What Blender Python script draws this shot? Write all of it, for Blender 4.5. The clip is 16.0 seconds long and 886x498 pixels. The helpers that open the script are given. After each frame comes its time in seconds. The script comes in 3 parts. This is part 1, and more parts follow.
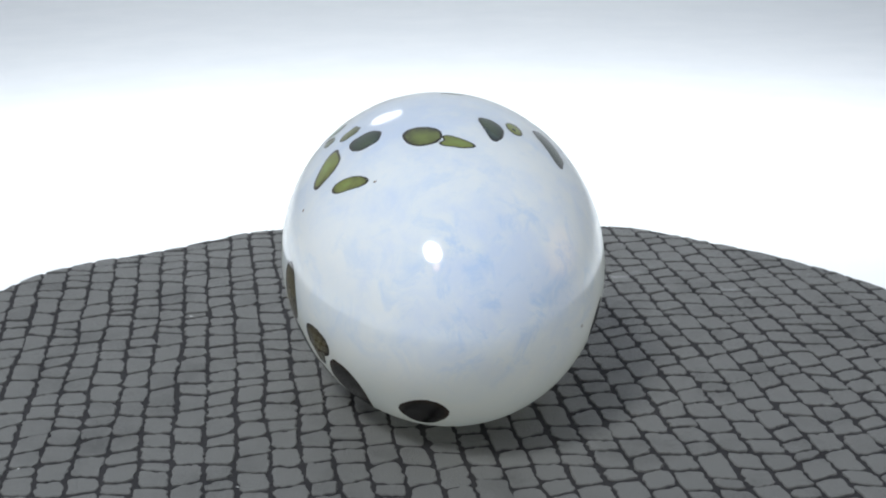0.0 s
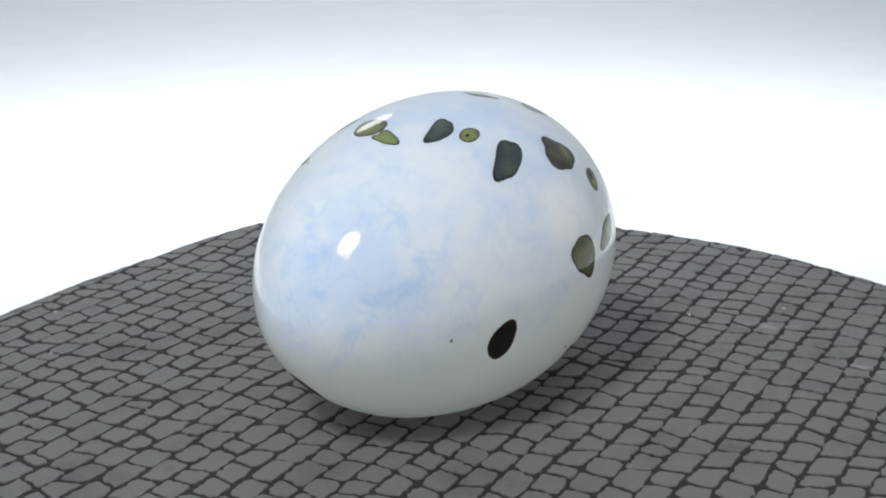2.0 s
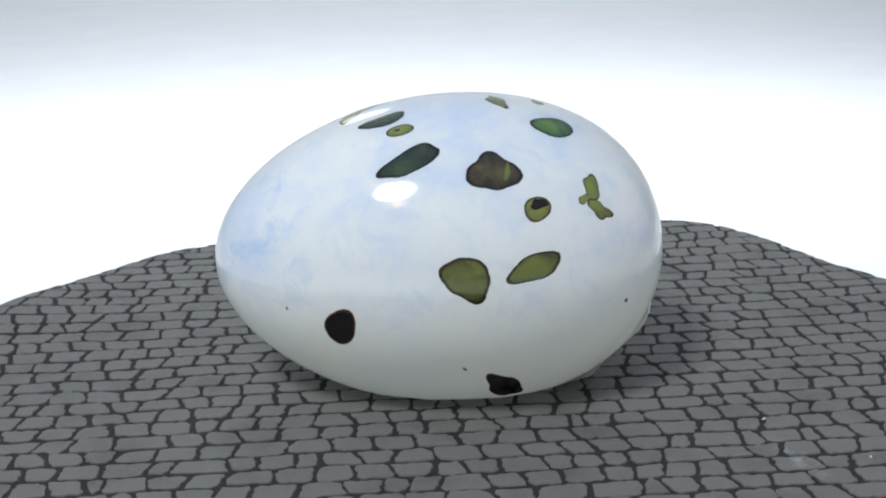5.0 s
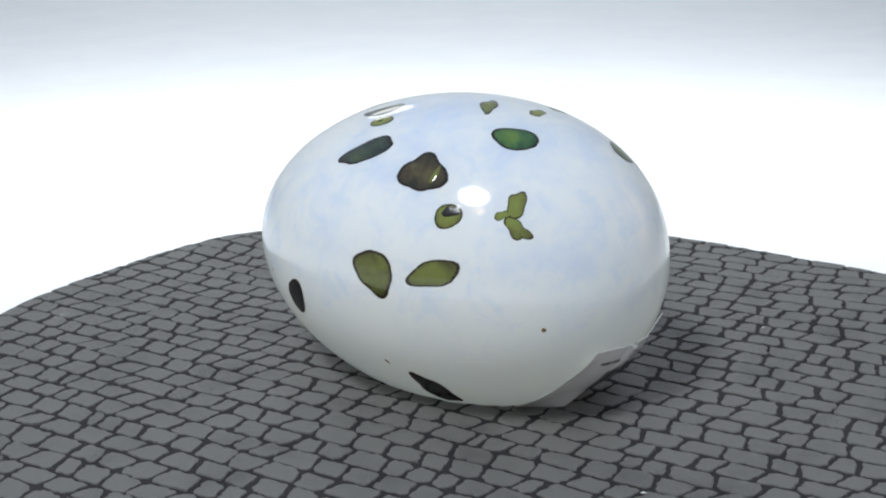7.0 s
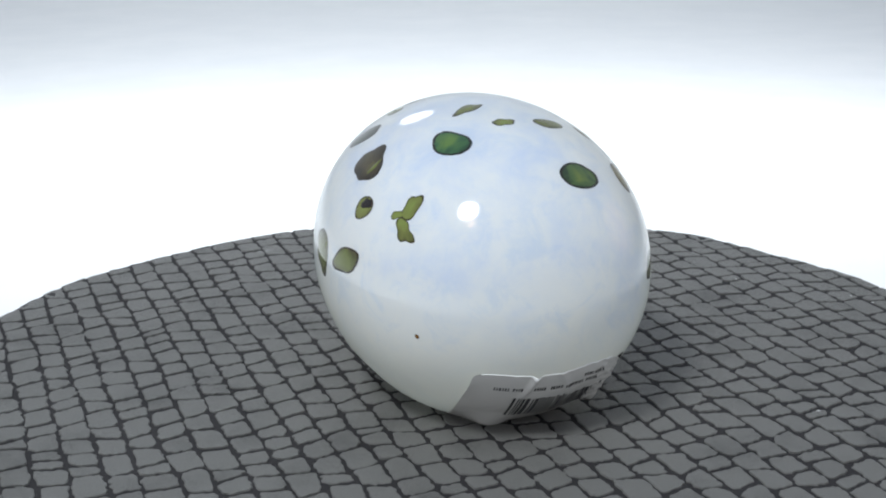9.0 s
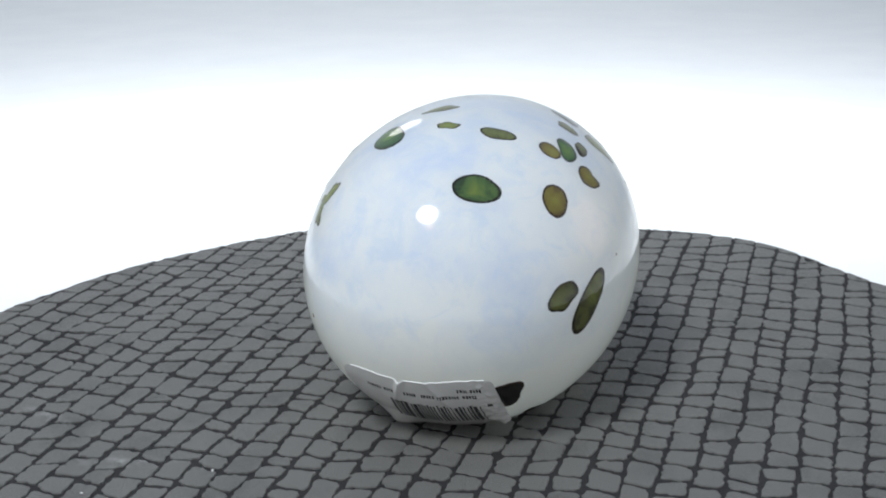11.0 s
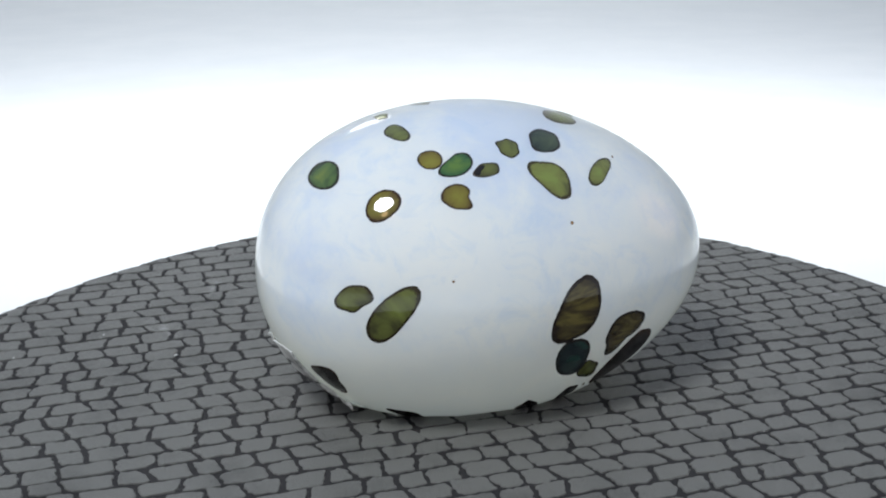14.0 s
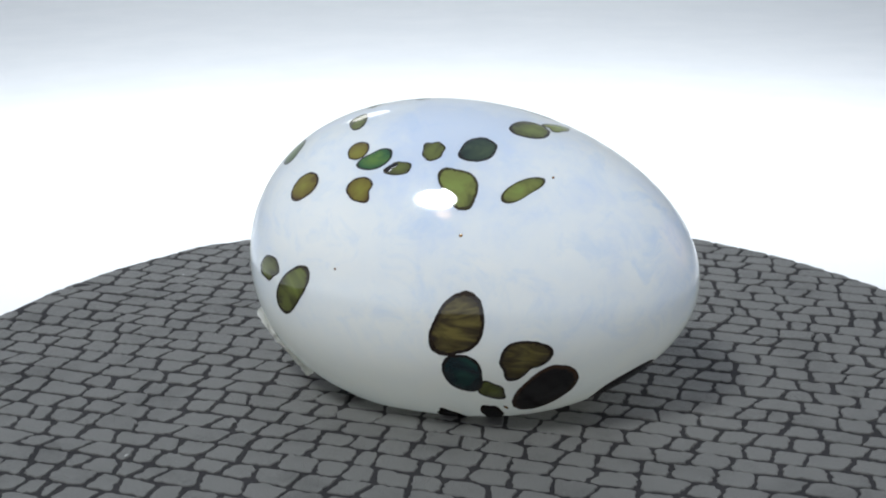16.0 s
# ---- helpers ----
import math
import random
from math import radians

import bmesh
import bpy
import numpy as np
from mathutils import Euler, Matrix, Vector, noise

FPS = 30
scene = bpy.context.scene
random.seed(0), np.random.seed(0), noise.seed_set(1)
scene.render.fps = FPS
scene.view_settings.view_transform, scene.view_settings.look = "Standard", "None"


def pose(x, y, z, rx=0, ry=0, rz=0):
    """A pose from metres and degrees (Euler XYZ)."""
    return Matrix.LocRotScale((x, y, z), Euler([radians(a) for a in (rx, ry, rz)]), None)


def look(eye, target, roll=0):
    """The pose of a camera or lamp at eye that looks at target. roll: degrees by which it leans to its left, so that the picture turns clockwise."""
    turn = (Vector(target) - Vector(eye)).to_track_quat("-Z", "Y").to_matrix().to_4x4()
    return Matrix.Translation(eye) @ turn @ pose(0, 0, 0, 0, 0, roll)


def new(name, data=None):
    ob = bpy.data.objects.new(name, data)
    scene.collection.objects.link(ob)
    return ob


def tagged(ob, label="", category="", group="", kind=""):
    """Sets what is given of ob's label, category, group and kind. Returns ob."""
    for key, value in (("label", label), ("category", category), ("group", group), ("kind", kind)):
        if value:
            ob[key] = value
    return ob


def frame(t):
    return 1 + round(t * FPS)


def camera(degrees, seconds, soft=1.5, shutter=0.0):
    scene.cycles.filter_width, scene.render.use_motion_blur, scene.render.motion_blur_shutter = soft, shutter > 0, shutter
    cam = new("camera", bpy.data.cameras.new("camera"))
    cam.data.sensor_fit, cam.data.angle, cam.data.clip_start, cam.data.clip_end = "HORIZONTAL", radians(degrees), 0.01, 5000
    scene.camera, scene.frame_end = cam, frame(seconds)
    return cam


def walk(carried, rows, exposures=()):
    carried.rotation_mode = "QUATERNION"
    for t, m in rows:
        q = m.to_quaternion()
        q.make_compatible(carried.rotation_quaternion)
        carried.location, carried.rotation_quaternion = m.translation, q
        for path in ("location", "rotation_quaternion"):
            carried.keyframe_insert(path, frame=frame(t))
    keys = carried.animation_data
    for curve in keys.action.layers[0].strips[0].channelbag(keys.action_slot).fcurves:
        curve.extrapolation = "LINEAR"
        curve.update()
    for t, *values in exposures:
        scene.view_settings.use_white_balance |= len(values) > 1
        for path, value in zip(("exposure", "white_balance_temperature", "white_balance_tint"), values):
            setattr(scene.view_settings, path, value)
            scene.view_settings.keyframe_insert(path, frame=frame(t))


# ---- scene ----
# ---- camera ----
EYE = Vector((0.0, -0.4, 0.1642))
WAY = Vector((-0.01193, 0.95516, -0.29584))
cam = camera(35.09, 16.0, soft=2.0)
walk(cam, [(0.0, look(EYE, EYE + WAY, -0.675)), (16.0, look(EYE, EYE + WAY, -0.675))])

# ---- world and lamps ----
world = bpy.data.worlds.new("studio_room")
scene.world = world
world.use_nodes = True
room = world.node_tree.nodes["Background"]
room.inputs["Strength"].default_value = 0.55
way = world.node_tree.nodes.new("ShaderNodeTexCoord")
split = world.node_tree.nodes.new("ShaderNodeSeparateXYZ")
tint = world.node_tree.nodes.new("ShaderNodeValToRGB")
tint.color_ramp.elements[0].position, tint.color_ramp.elements[0].color = 0.0, (0.93, 0.905, 0.885, 1)
tint.color_ramp.elements[1].position, tint.color_ramp.elements[1].color = 0.7, (0.73, 0.86, 1.06, 1)
world.node_tree.links.new(way.outputs["Generated"], split.inputs[0])
world.node_tree.links.new(split.outputs["Z"], tint.inputs["Fac"])
side = world.node_tree.nodes.new("ShaderNodeMapRange")
side.inputs["From Min"].default_value, side.inputs["From Max"].default_value = -0.7, 0.7
side.inputs["To Min"].default_value, side.inputs["To Max"].default_value = 0.93, 1.12
dim = world.node_tree.nodes.new("ShaderNodeVectorMath")
dim.operation = "SCALE"
world.node_tree.links.new(split.outputs["Y"], side.inputs["Value"])
world.node_tree.links.new(tint.outputs["Color"], dim.inputs[0])
world.node_tree.links.new(side.outputs["Result"], dim.inputs["Scale"])
world.node_tree.links.new(dim.outputs["Vector"], room.inputs["Color"])
scene.view_settings.exposure = 0.0


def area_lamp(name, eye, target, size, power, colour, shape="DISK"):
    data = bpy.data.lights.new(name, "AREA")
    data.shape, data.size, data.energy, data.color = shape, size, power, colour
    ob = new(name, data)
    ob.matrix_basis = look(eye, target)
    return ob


area_lamp("ceiling_lamp", (-0.76, -0.98, 1.94), (0.0, 0.0, 0.05), 0.50, 41.0, (0.92, 0.985, 1.02))
# Unseen fill light, added to whiten the sheet behind the turntable.
strip = area_lamp("back_strip_fill", (0.0, 0.52, 0.36), (0.0, 1.12, -0.44), 1.0, 4.5, (0.90, 0.96, 1.0), "RECTANGLE")
strip.data.size_y = 0.12
# Also added out of view: brightens the back wall that the egg reflects.
wash = area_lamp("backdrop_wash_fill", (0.0, 0.85, 0.75), (0.0, 1.75, 0.80), 1.0, 0.8, (0.72, 0.9, 1.0), "RECTANGLE")
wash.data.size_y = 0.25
area_lamp("side_lamp", (0.92, 0.30, 0.26), (0.0, 0.0, 0.05), 0.42, 0.27, (1.0, 0.58, 0.38))
area_lamp("back_panel_lamp", (-0.17, 0.53, 0.305), (-0.02, 0.0, 0.08), 0.10, 0.075, (1.0, 0.99, 0.97))
area_lamp("warm_room_lamp", (-0.50, -0.93, 1.22), (0.0, 0.0, 0.05), 0.14, 0.4, (1.0, 0.62, 0.36))


# ---- materials ----
def material(name, colour, rough=0.5, specular=0.5, coat=0.0):
    m = bpy.data.materials.new(name)
    m.use_nodes = True
    b = m.node_tree.nodes["Principled BSDF"]
    b.inputs["Base Color"].default_value = (*colour, 1)
    b.inputs["Roughness"].default_value = rough
    b.inputs["Specular IOR Level"].default_value = specular
    b.inputs["Coat Weight"].default_value = coat
    b.inputs["Coat Roughness"].default_value = 0.02
    return m


def node(m, kind, **values):
    n = m.node_tree.nodes.new(kind)
    for key, value in values.items():
        n.inputs[key.replace("_", " ")].default_value = value
    return n


def link(m, a, out, b, into):
    m.node_tree.links.new(a.outputs[out], b.inputs[into])


def shader(m):
    return m.node_tree.nodes["Principled BSDF"]


def ramp(m, stops):
    n = m.node_tree.nodes.new("ShaderNodeValToRGB")
    n.color_ramp.elements[0].position, n.color_ramp.elements[0].color = stops[0][0], (*stops[0][1], 1)
    n.color_ramp.elements[1].position, n.color_ramp.elements[1].color = stops[-1][0], (*stops[-1][1], 1)
    for at, colour in stops[1:-1]:
        n.color_ramp.elements.new(at).color = (*colour, 1)
    return n


def milk_glass():
    """Opal glass: white with pale blue drifts, finely mottled, under a clear gloss; overhead blue light is tinted in
    above.
    """
    m = material("opal_glass", (0.8, 0.84, 0.88), 0.09, 0.5)
    where = m.node_tree.nodes.new("ShaderNodeTexCoord")
    drift = node(m, "ShaderNodeTexNoise", Scale=24.0, Detail=4.0, Roughness=0.55, Distortion=0.3)
    fine = node(m, "ShaderNodeTexNoise", Scale=75.0, Detail=5.0, Roughness=0.65, Distortion=0.3)
    mix = m.node_tree.nodes.new("ShaderNodeMath")
    mix.operation = "MULTIPLY_ADD"
    mix.inputs[1].default_value = 0.7
    tone = ramp(m, [(0.56, (0.66, 0.755, 0.985)), (0.78, (0.855, 0.895, 0.975)), (1.0, (0.925, 0.94, 0.965))])
    last = mix
    # The last, wide spot paints part of the overhead blue light into the top.
    for spot, reach, depth in (((-0.060, -0.010, 0.048), 0.034, 0.42), ((0.041, -0.010, 0.078), 0.024, 0.06), ((0.034, -0.038, 0.079), 0.022, 0.06), ((0.060, 0.014, 0.050), 0.030, 0.03), ((-0.004, 0.0, 0.088), 0.070, 0.30)):
        away = m.node_tree.nodes.new("ShaderNodeVectorMath")
        away.operation = "DISTANCE"
        away.inputs[1].default_value = spot
        blue = m.node_tree.nodes.new("ShaderNodeMapRange")
        blue.interpolation_type = "SMOOTHSTEP"
        blue.inputs["From Max"].default_value = reach
        blue.inputs["To Min"].default_value, blue.inputs["To Max"].default_value = depth, 0.0
        less = m.node_tree.nodes.new("ShaderNodeMath")
        less.operation = "SUBTRACT"
        link(m, where, "Object", away, 0)
        link(m, away, "Value", blue, "Value")
        link(m, last, 0, less, 0)
        link(m, blue, "Result", less, 1)
        last = less
    link(m, where, "Object", drift, "Vector")
    link(m, where, "Object", fine, "Vector")
    link(m, fine, "Fac", mix, 0)
    link(m, drift, "Fac", mix, 2)
    link(m, last, 0, tone, "Fac")
    wisp = node(m, "ShaderNodeTexNoise", Scale=95.0, Detail=6.0, Roughness=0.68, Distortion=0.7)
    thread = ramp(m, [(0.51, (0, 0, 0)), (0.66, (1, 1, 1))])
    near = m.node_tree.nodes.new("ShaderNodeVectorMath")
    near.operation = "DISTANCE"
    near.inputs[1].default_value = (-0.058, -0.012, 0.046)
    where_blue = m.node_tree.nodes.new("ShaderNodeMapRange")
    where_blue.interpolation_type = "SMOOTHSTEP"
    where_blue.inputs["From Min"].default_value, where_blue.inputs["From Max"].default_value = 0.006, 0.040
    where_blue.inputs["To Min"].default_value, where_blue.inputs["To Max"].default_value = 1.0, 0.34
    amount = m.node_tree.nodes.new("ShaderNodeMath")
    amount.operation = "MULTIPLY"
    # Cream low, bluer above: partly the glass, partly overhead blue reflections painted in.
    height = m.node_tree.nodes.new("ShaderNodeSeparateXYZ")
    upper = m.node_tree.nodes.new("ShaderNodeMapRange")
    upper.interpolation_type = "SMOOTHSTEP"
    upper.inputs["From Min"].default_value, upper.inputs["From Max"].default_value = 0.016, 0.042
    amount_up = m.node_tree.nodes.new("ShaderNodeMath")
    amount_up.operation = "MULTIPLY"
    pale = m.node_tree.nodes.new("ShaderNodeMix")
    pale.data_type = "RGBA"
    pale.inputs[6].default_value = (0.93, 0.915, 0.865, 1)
    streaked = m.node_tree.nodes.new("ShaderNodeMix")
    streaked.data_type = "RGBA"
    streaked.inputs[7].default_value = (0.42, 0.61, 0.94, 1)
    link(m, where, "Object", wisp, "Vector")
    link(m, wisp, "Fac", thread, "Fac")
    link(m, where, "Object", near, 0)
    link(m, near, "Value", where_blue, "Value")
    link(m, thread, "Color", amount, 0)
    link(m, where_blue, "Result", amount, 1)
    link(m, where, "Object", height, 0)
    link(m, height, "Z", upper, "Value")
    link(m, amount, 0, amount_up, 0)
    link(m, upper, "Result", amount_up, 1)
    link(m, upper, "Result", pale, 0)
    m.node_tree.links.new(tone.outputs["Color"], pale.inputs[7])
    m.node_tree.links.new(amount_up.outputs[0], streaked.inputs[0])
    m.node_tree.links.new(pale.outputs[2], streaked.inputs[6])
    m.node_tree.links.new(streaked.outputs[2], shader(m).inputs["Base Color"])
    shader(m).inputs["IOR"].default_value = 1.62
    shader(m).inputs["Coat Weight"].default_value = 0.85
    shader(m).inputs["Subsurface Weight"].default_value = 0.3
    shader(m).inputs["Subsurface Radius"].default_value = (0.012, 0.012, 0.012)
    shader(m).inputs["Subsurface Scale"].default_value = 1.0
    glow = m.node_tree.nodes.new("ShaderNodeBsdfTranslucent")
    cast = ramp(m, [(0.62, (0.92, 0.95, 0.89)), (0.88, (1.0, 0.99, 0.88))])
    milk = node(m, "ShaderNodeTexNoise", Scale=48.0, Detail=5.0, Roughness=0.62, Distortion=0.5)
    spread = m.node_tree.nodes.new("ShaderNodeMath")
    spread.operation = "MULTIPLY_ADD"
    spread.inputs[1].default_value, spread.inputs[2].default_value = 1.0, 0.25
    link(m, where, "Object", milk, "Vector")
    link(m, milk, "Fac", spread, 0)
    link(m, spread, 0, cast, "Fac")
    link(m, cast, "Color", glow, "Color")
    both = m.node_tree.nodes.new("ShaderNodeMixShader")
    both.inputs[0].default_value = 0.40
    link(m, shader(m), "BSDF", both, 1)
    link(m, glow, "BSDF", both, 2)
    m.node_tree.links.new(both.outputs[0], m.node_tree.nodes["Material Output"].inputs["Surface"])
    return m


def coloured_glass(name, heart, mid, rim, scale=90.0, rough=0.05, ior=1.52, band=1.0, edge_colour=None):
    """A chip of coloured glass melted into the surface: darker at its outline, streaked inside."""
    m = material(name, mid, rough, 0.5)
    shader(m).inputs["IOR"].default_value = ior
    where = m.node_tree.nodes.new("ShaderNodeTexCoord")
    streak = node(m, "ShaderNodeTexNoise", Scale=scale, Detail=5.0, Roughness=0.55, Distortion=1.3)
    bands = node(m, "ShaderNodeMapping", Scale=(1.0, 1.0, band))
    fray = node(m, "ShaderNodeTexNoise", Scale=1400.0, Detail=3.0, Roughness=0.6)
    uneven = m.node_tree.nodes.new("ShaderNodeMath")
    uneven.operation = "MULTIPLY_ADD"
    uneven.inputs[1].default_value = 0.22
    deep = m.node_tree.nodes.new("ShaderNodeMath")
    deep.operation = "MULTIPLY_ADD"
    deep.inputs[1].default_value = -0.24
    inside = ramp(m, [(0.17, rim), (0.33, mid), (0.52, heart)])
    edge = m.node_tree.nodes.new("ShaderNodeAttribute")
    edge.attribute_name = "outline"
    line = ramp(m, [(0.95, (0, 0, 0)), (1.09, (1, 1, 1))])
    mix = m.node_tree.nodes.new("ShaderNodeMix")
    mix.data_type = "RGBA"
    link(m, where, "Object", bands, "Vector")
    link(m, bands, "Vector", streak, "Vector")
    link(m, edge, "Fac", deep, 0)
    link(m, streak, "Fac", deep, 2)
    link(m, deep, 0, inside, "Fac")
    link(m, where, "Object", fray, "Vector")
    link(m, fray, "Fac", uneven, 0)
    link(m, edge, "Fac", uneven, 2)
    link(m, uneven, 0, line, "Fac")
    link(m, line, "Color", mix, "Factor")
    m.node_tree.links.new(inside.outputs["Color"], mix.inputs[6])
    m.node_tree.links.new(mix.outputs[2], shader(m).inputs["Base Color"])
    mix.inputs[7].default_value = (*(edge_colour or (rim[0] * 0.32 + 0.008, rim[1] * 0.26 + 0.004, rim[2] * 0.2 + 0.003)), 1)
    return m


def embossed(name, low, high, rough, bump, scale, scuffs=(), specular=0.5):
    """Leathery surface: two scales of tone, a fine grain, a tone of its own for each piece."""
    m = material(name, high, rough, specular)
    where = m.node_tree.nodes.new("ShaderNodeTexCoord")
    cloud = node(m, "ShaderNodeTexNoise", Scale=38.0, Detail=3.0, Roughness=0.6)
    grain = node(m, "ShaderNodeTexNoise", Scale=scale, Detail=5.0, Roughness=0.7)
    add = m.node_tree.nodes.new("ShaderNodeMath")
    add.operation = "MULTIPLY_ADD"
    add.inputs[1].default_value = 0.75
    own = m.node_tree.nodes.new("ShaderNodeNewGeometry")
    piece = m.node_tree.nodes.new("ShaderNodeObjectInfo")
    both = m.node_tree.nodes.new("ShaderNodeMath")
    both.operation = "ADD"
    vary = m.node_tree.nodes.new("ShaderNodeMath")
    vary.operation = "MULTIPLY_ADD"
    vary.inputs[1].default_value = 0.10
    tone = ramp(m, [(0.68, low), (1.10, high)])
    link(m, where, "Object", cloud, "Vector")
    link(m, where, "Object", grain, "Vector")
    link(m, grain, "Fac", add, 0)
    link(m, cloud, "Fac", add, 2)
    link(m, own, "Random Per Island", both, 0)
    link(m, piece, "Random", both, 1)
    link(m, both, 0, vary, 0)
    link(m, add, 0, vary, 2)
    link(m, vary, 0, tone, "Fac")
    link(m, tone, "Color", shader(m), "Base Color")
    worn = tone
    for x, y, reach, turn in scuffs:
        rub = node(m, "ShaderNodeMapping", Location=(x, y, 0.0), Rotation=(0.0, 0.0, radians(turn)), Scale=(reach, reach * 0.3, reach))
        rub.vector_type = "TEXTURE"
        away = m.node_tree.nodes.new("ShaderNodeVectorMath")
        away.operation = "LENGTH"
        fade = node(m, "ShaderNodeMapRange", From_Min=1.0, From_Max=0.1)
        patchy = node(m, "ShaderNodeTexNoise", Scale=260.0, Detail=4.0, Roughness=0.7)
        cut = ramp(m, [(0.46, (0, 0, 0)), (0.70, (1, 1, 1))])
        much = m.node_tree.nodes.new("ShaderNodeMath")
        much.operation = "MULTIPLY"
        pale = m.node_tree.nodes.new("ShaderNodeMix")
        pale.data_type = "RGBA"
        pale.inputs[7].default_value = (0.36, 0.36, 0.35, 1)
        link(m, where, "Object", rub, "Vector")
        link(m, rub, "Vector", away, 0)
        link(m, away, "Value", fade, "Value")
        link(m, where, "Object", patchy, "Vector")
        link(m, patchy, "Fac", cut, "Fac")
        link(m, fade, "Result", much, 0)
        link(m, cut, "Color", much, 1)
        link(m, much, 0, pale, 0)
        m.node_tree.links.new(worn.outputs[2 if worn is not tone else 0], pale.inputs[6])
        m.node_tree.links.new(pale.outputs[2], shader(m).inputs["Base Color"])
        worn = pale
    relief = node(m, "ShaderNodeBump", Strength=bump, Distance=0.0007)
    link(m, grain, "Fac", relief, "Height")
    link(m, relief, "Normal", shader(m), "Normal")
    return m


def sheet_white():
    m = material("matt_white_sheet", (0.82, 0.83, 0.84), 0.7, 0.3)
    where = m.node_tree.nodes.new("ShaderNodeTexCoord")
    fibre = node(m, "ShaderNodeTexNoise", Scale=14.0, Detail=6.0, Roughness=0.6)
    tone = ramp(m, [(0.3, (0.71, 0.715, 0.72)), (0.7, (0.75, 0.75, 0.75))])
    link(m, where, "Object", fibre, "Vector")
    link(m, fibre, "Fac", tone, "Fac")
    link(m, tone, "Color", shader(m), "Base Color")
    return m


OPAL = milk_glass()
GLASS = {
    "lime": coloured_glass("lime_glass", (0.16, 0.20, 0.045), (0.135, 0.15, 0.036), (0.075, 0.08, 0.022)),
    "olive": coloured_glass("olive_glass", (0.125, 0.15, 0.034), (0.09, 0.10, 0.026), (0.045, 0.046, 0.016)),
    "amber": coloured_glass("amber_glass", (0.17, 0.155, 0.022), (0.125, 0.10, 0.016), (0.065, 0.036, 0.010)),
    "green": coloured_glass("green_glass", (0.08, 0.15, 0.03), (0.028, 0.085, 0.03), (0.010, 0.032, 0.016)),
    "moss": coloured_glass("moss_green_glass", (0.11, 0.15, 0.03), (0.055, 0.10, 0.028), (0.02, 0.04, 0.016)),
    "teal": coloured_glass("teal_glass", (0.012, 0.05, 0.04), (0.008, 0.022, 0.026), (0.006, 0.010, 0.014), 90.0, 0.16, 1.5),
    "dark": coloured_glass("dark_green_glass", (0.045, 0.065, 0.035), (0.022, 0.036, 0.026), (0.010, 0.016, 0.014)),
    "umber": coloured_glass("umber_glass", (0.075, 0.065, 0.03), (0.040, 0.032, 0.018), (0.018, 0.018, 0.012)),
    "brown": coloured_glass("brown_glass", (0.13, 0.105, 0.03), (0.055, 0.042, 0.016), (0.022, 0.015, 0.009), 75.0, band=3.4),
    "black": coloured_glass("black_glass", (0.013, 0.010, 0.010), (0.008, 0.007, 0.008), (0.005, 0.004, 0.004), 90.0, 0.26, 1.4, edge_colour=(0.045, 0.022, 0.011)),
    "rust": coloured_glass("rust_speck", (0.28, 0.14, 0.03), (0.18, 0.08, 0.022), (0.03, 0.012, 0.006)),
}
GROUT = embossed("dark_leather", (0.009, 0.008, 0.009), (0.021, 0.019, 0.020), 0.75, 0.3, 900.0, specular=0.33)
SCALE = embossed("grey_embossed_leather", (0.070, 0.069, 0.065), (0.145, 0.143, 0.134), 0.46, 1.0, 1500.0, ((-0.001, -0.108, 0.017, 58.0), (-0.043, -0.115, 0.012, 20.0), (-0.114, 0.097, 0.013, 60.0)))
WHITE = sheet_white()
PAPER = material("sticker_paper", (0.75, 0.745, 0.72), 0.22, 0.5)
TORN = material("torn_paper_edge", (0.9, 0.9, 0.89), 0.4, 0.4)
INK = material("sticker_ink", (0.03, 0.03, 0.034), 0.4, 0.4)
BOARD = material("turntable_board", (0.05, 0.05, 0.05), 0.6, 0.4)


# ---- building helpers ----
def mesh_of(name, verts, faces, mat, smooth=True):
    me = bpy.data.meshes.new(name)
    me.from_pydata([tuple(v) for v in verts], [], faces)
    me.materials.append(mat)
    if smooth:
        me.shade_smooth()
    me.update()
    return me


def part(name, me, parent, label=""):
    ob = new(name, me)
    ob.parent = parent
    return tagged(ob, label)


# ---- the white studio sweep ----
def studio_sweep():
    """One white sheet: it lies flat under the turntable, bends up behind it and closes the tent at the sides and top."""
    half, low, back, bend, top = 2.2, -0.075, 1.75, 0.20, 1.4
    line = [(-1.6, low), (-0.8, low), (0.0, low), (back - bend, low)]
    for i in range(1, 17):
        a = math.pi / 2 * i / 16
        line.append((back - bend + bend * math.sin(a), low + bend - bend * math.cos(a)))
    line += [(back, top)]
    back_line = []
    for i, (y, z) in enumerate(line):
        (ya, za), (yb, zb) = line[max(0, i - 1)], line[min(len(line) - 1, i + 1)]
        d = math.hypot(yb - ya, zb - za)
        back_line.append((y + 0.006 * (zb - za) / d, z - 0.006 * (yb - ya) / d))
    verts, faces, n = [], [], len(line)
    for x in (-half, half):
        verts += [(x, y, z) for y, z in line] + [(x, y, z) for y, z in back_line]
    for i in range(n - 1):
        faces.append((i, 2 * n + i, 2 * n + i + 1, i + 1))
        faces.append((n + i, n + i + 1, 3 * n + i + 1, 3 * n + i))
        faces.append((i, i + 1, n + i + 1, n + i))
        faces.append((2 * n + i, 3 * n + i, 3 * n + i + 1, 2 * n + i + 1))
    faces += [(0, n, 3 * n, 2 * n), (n - 1, 3 * n - 1, 4 * n - 1, 2 * n - 1)]
    me = mesh_of("backdrop", verts, faces, WHITE)
    tagged(new("backdrop", me), "seamless matt white studio backdrop sheet, brightly lit", "backdrop", kind="structure")


studio_sweep()

# ---- turntable with its embossed leather cover ----
ROW_TURN = radians(130.1)


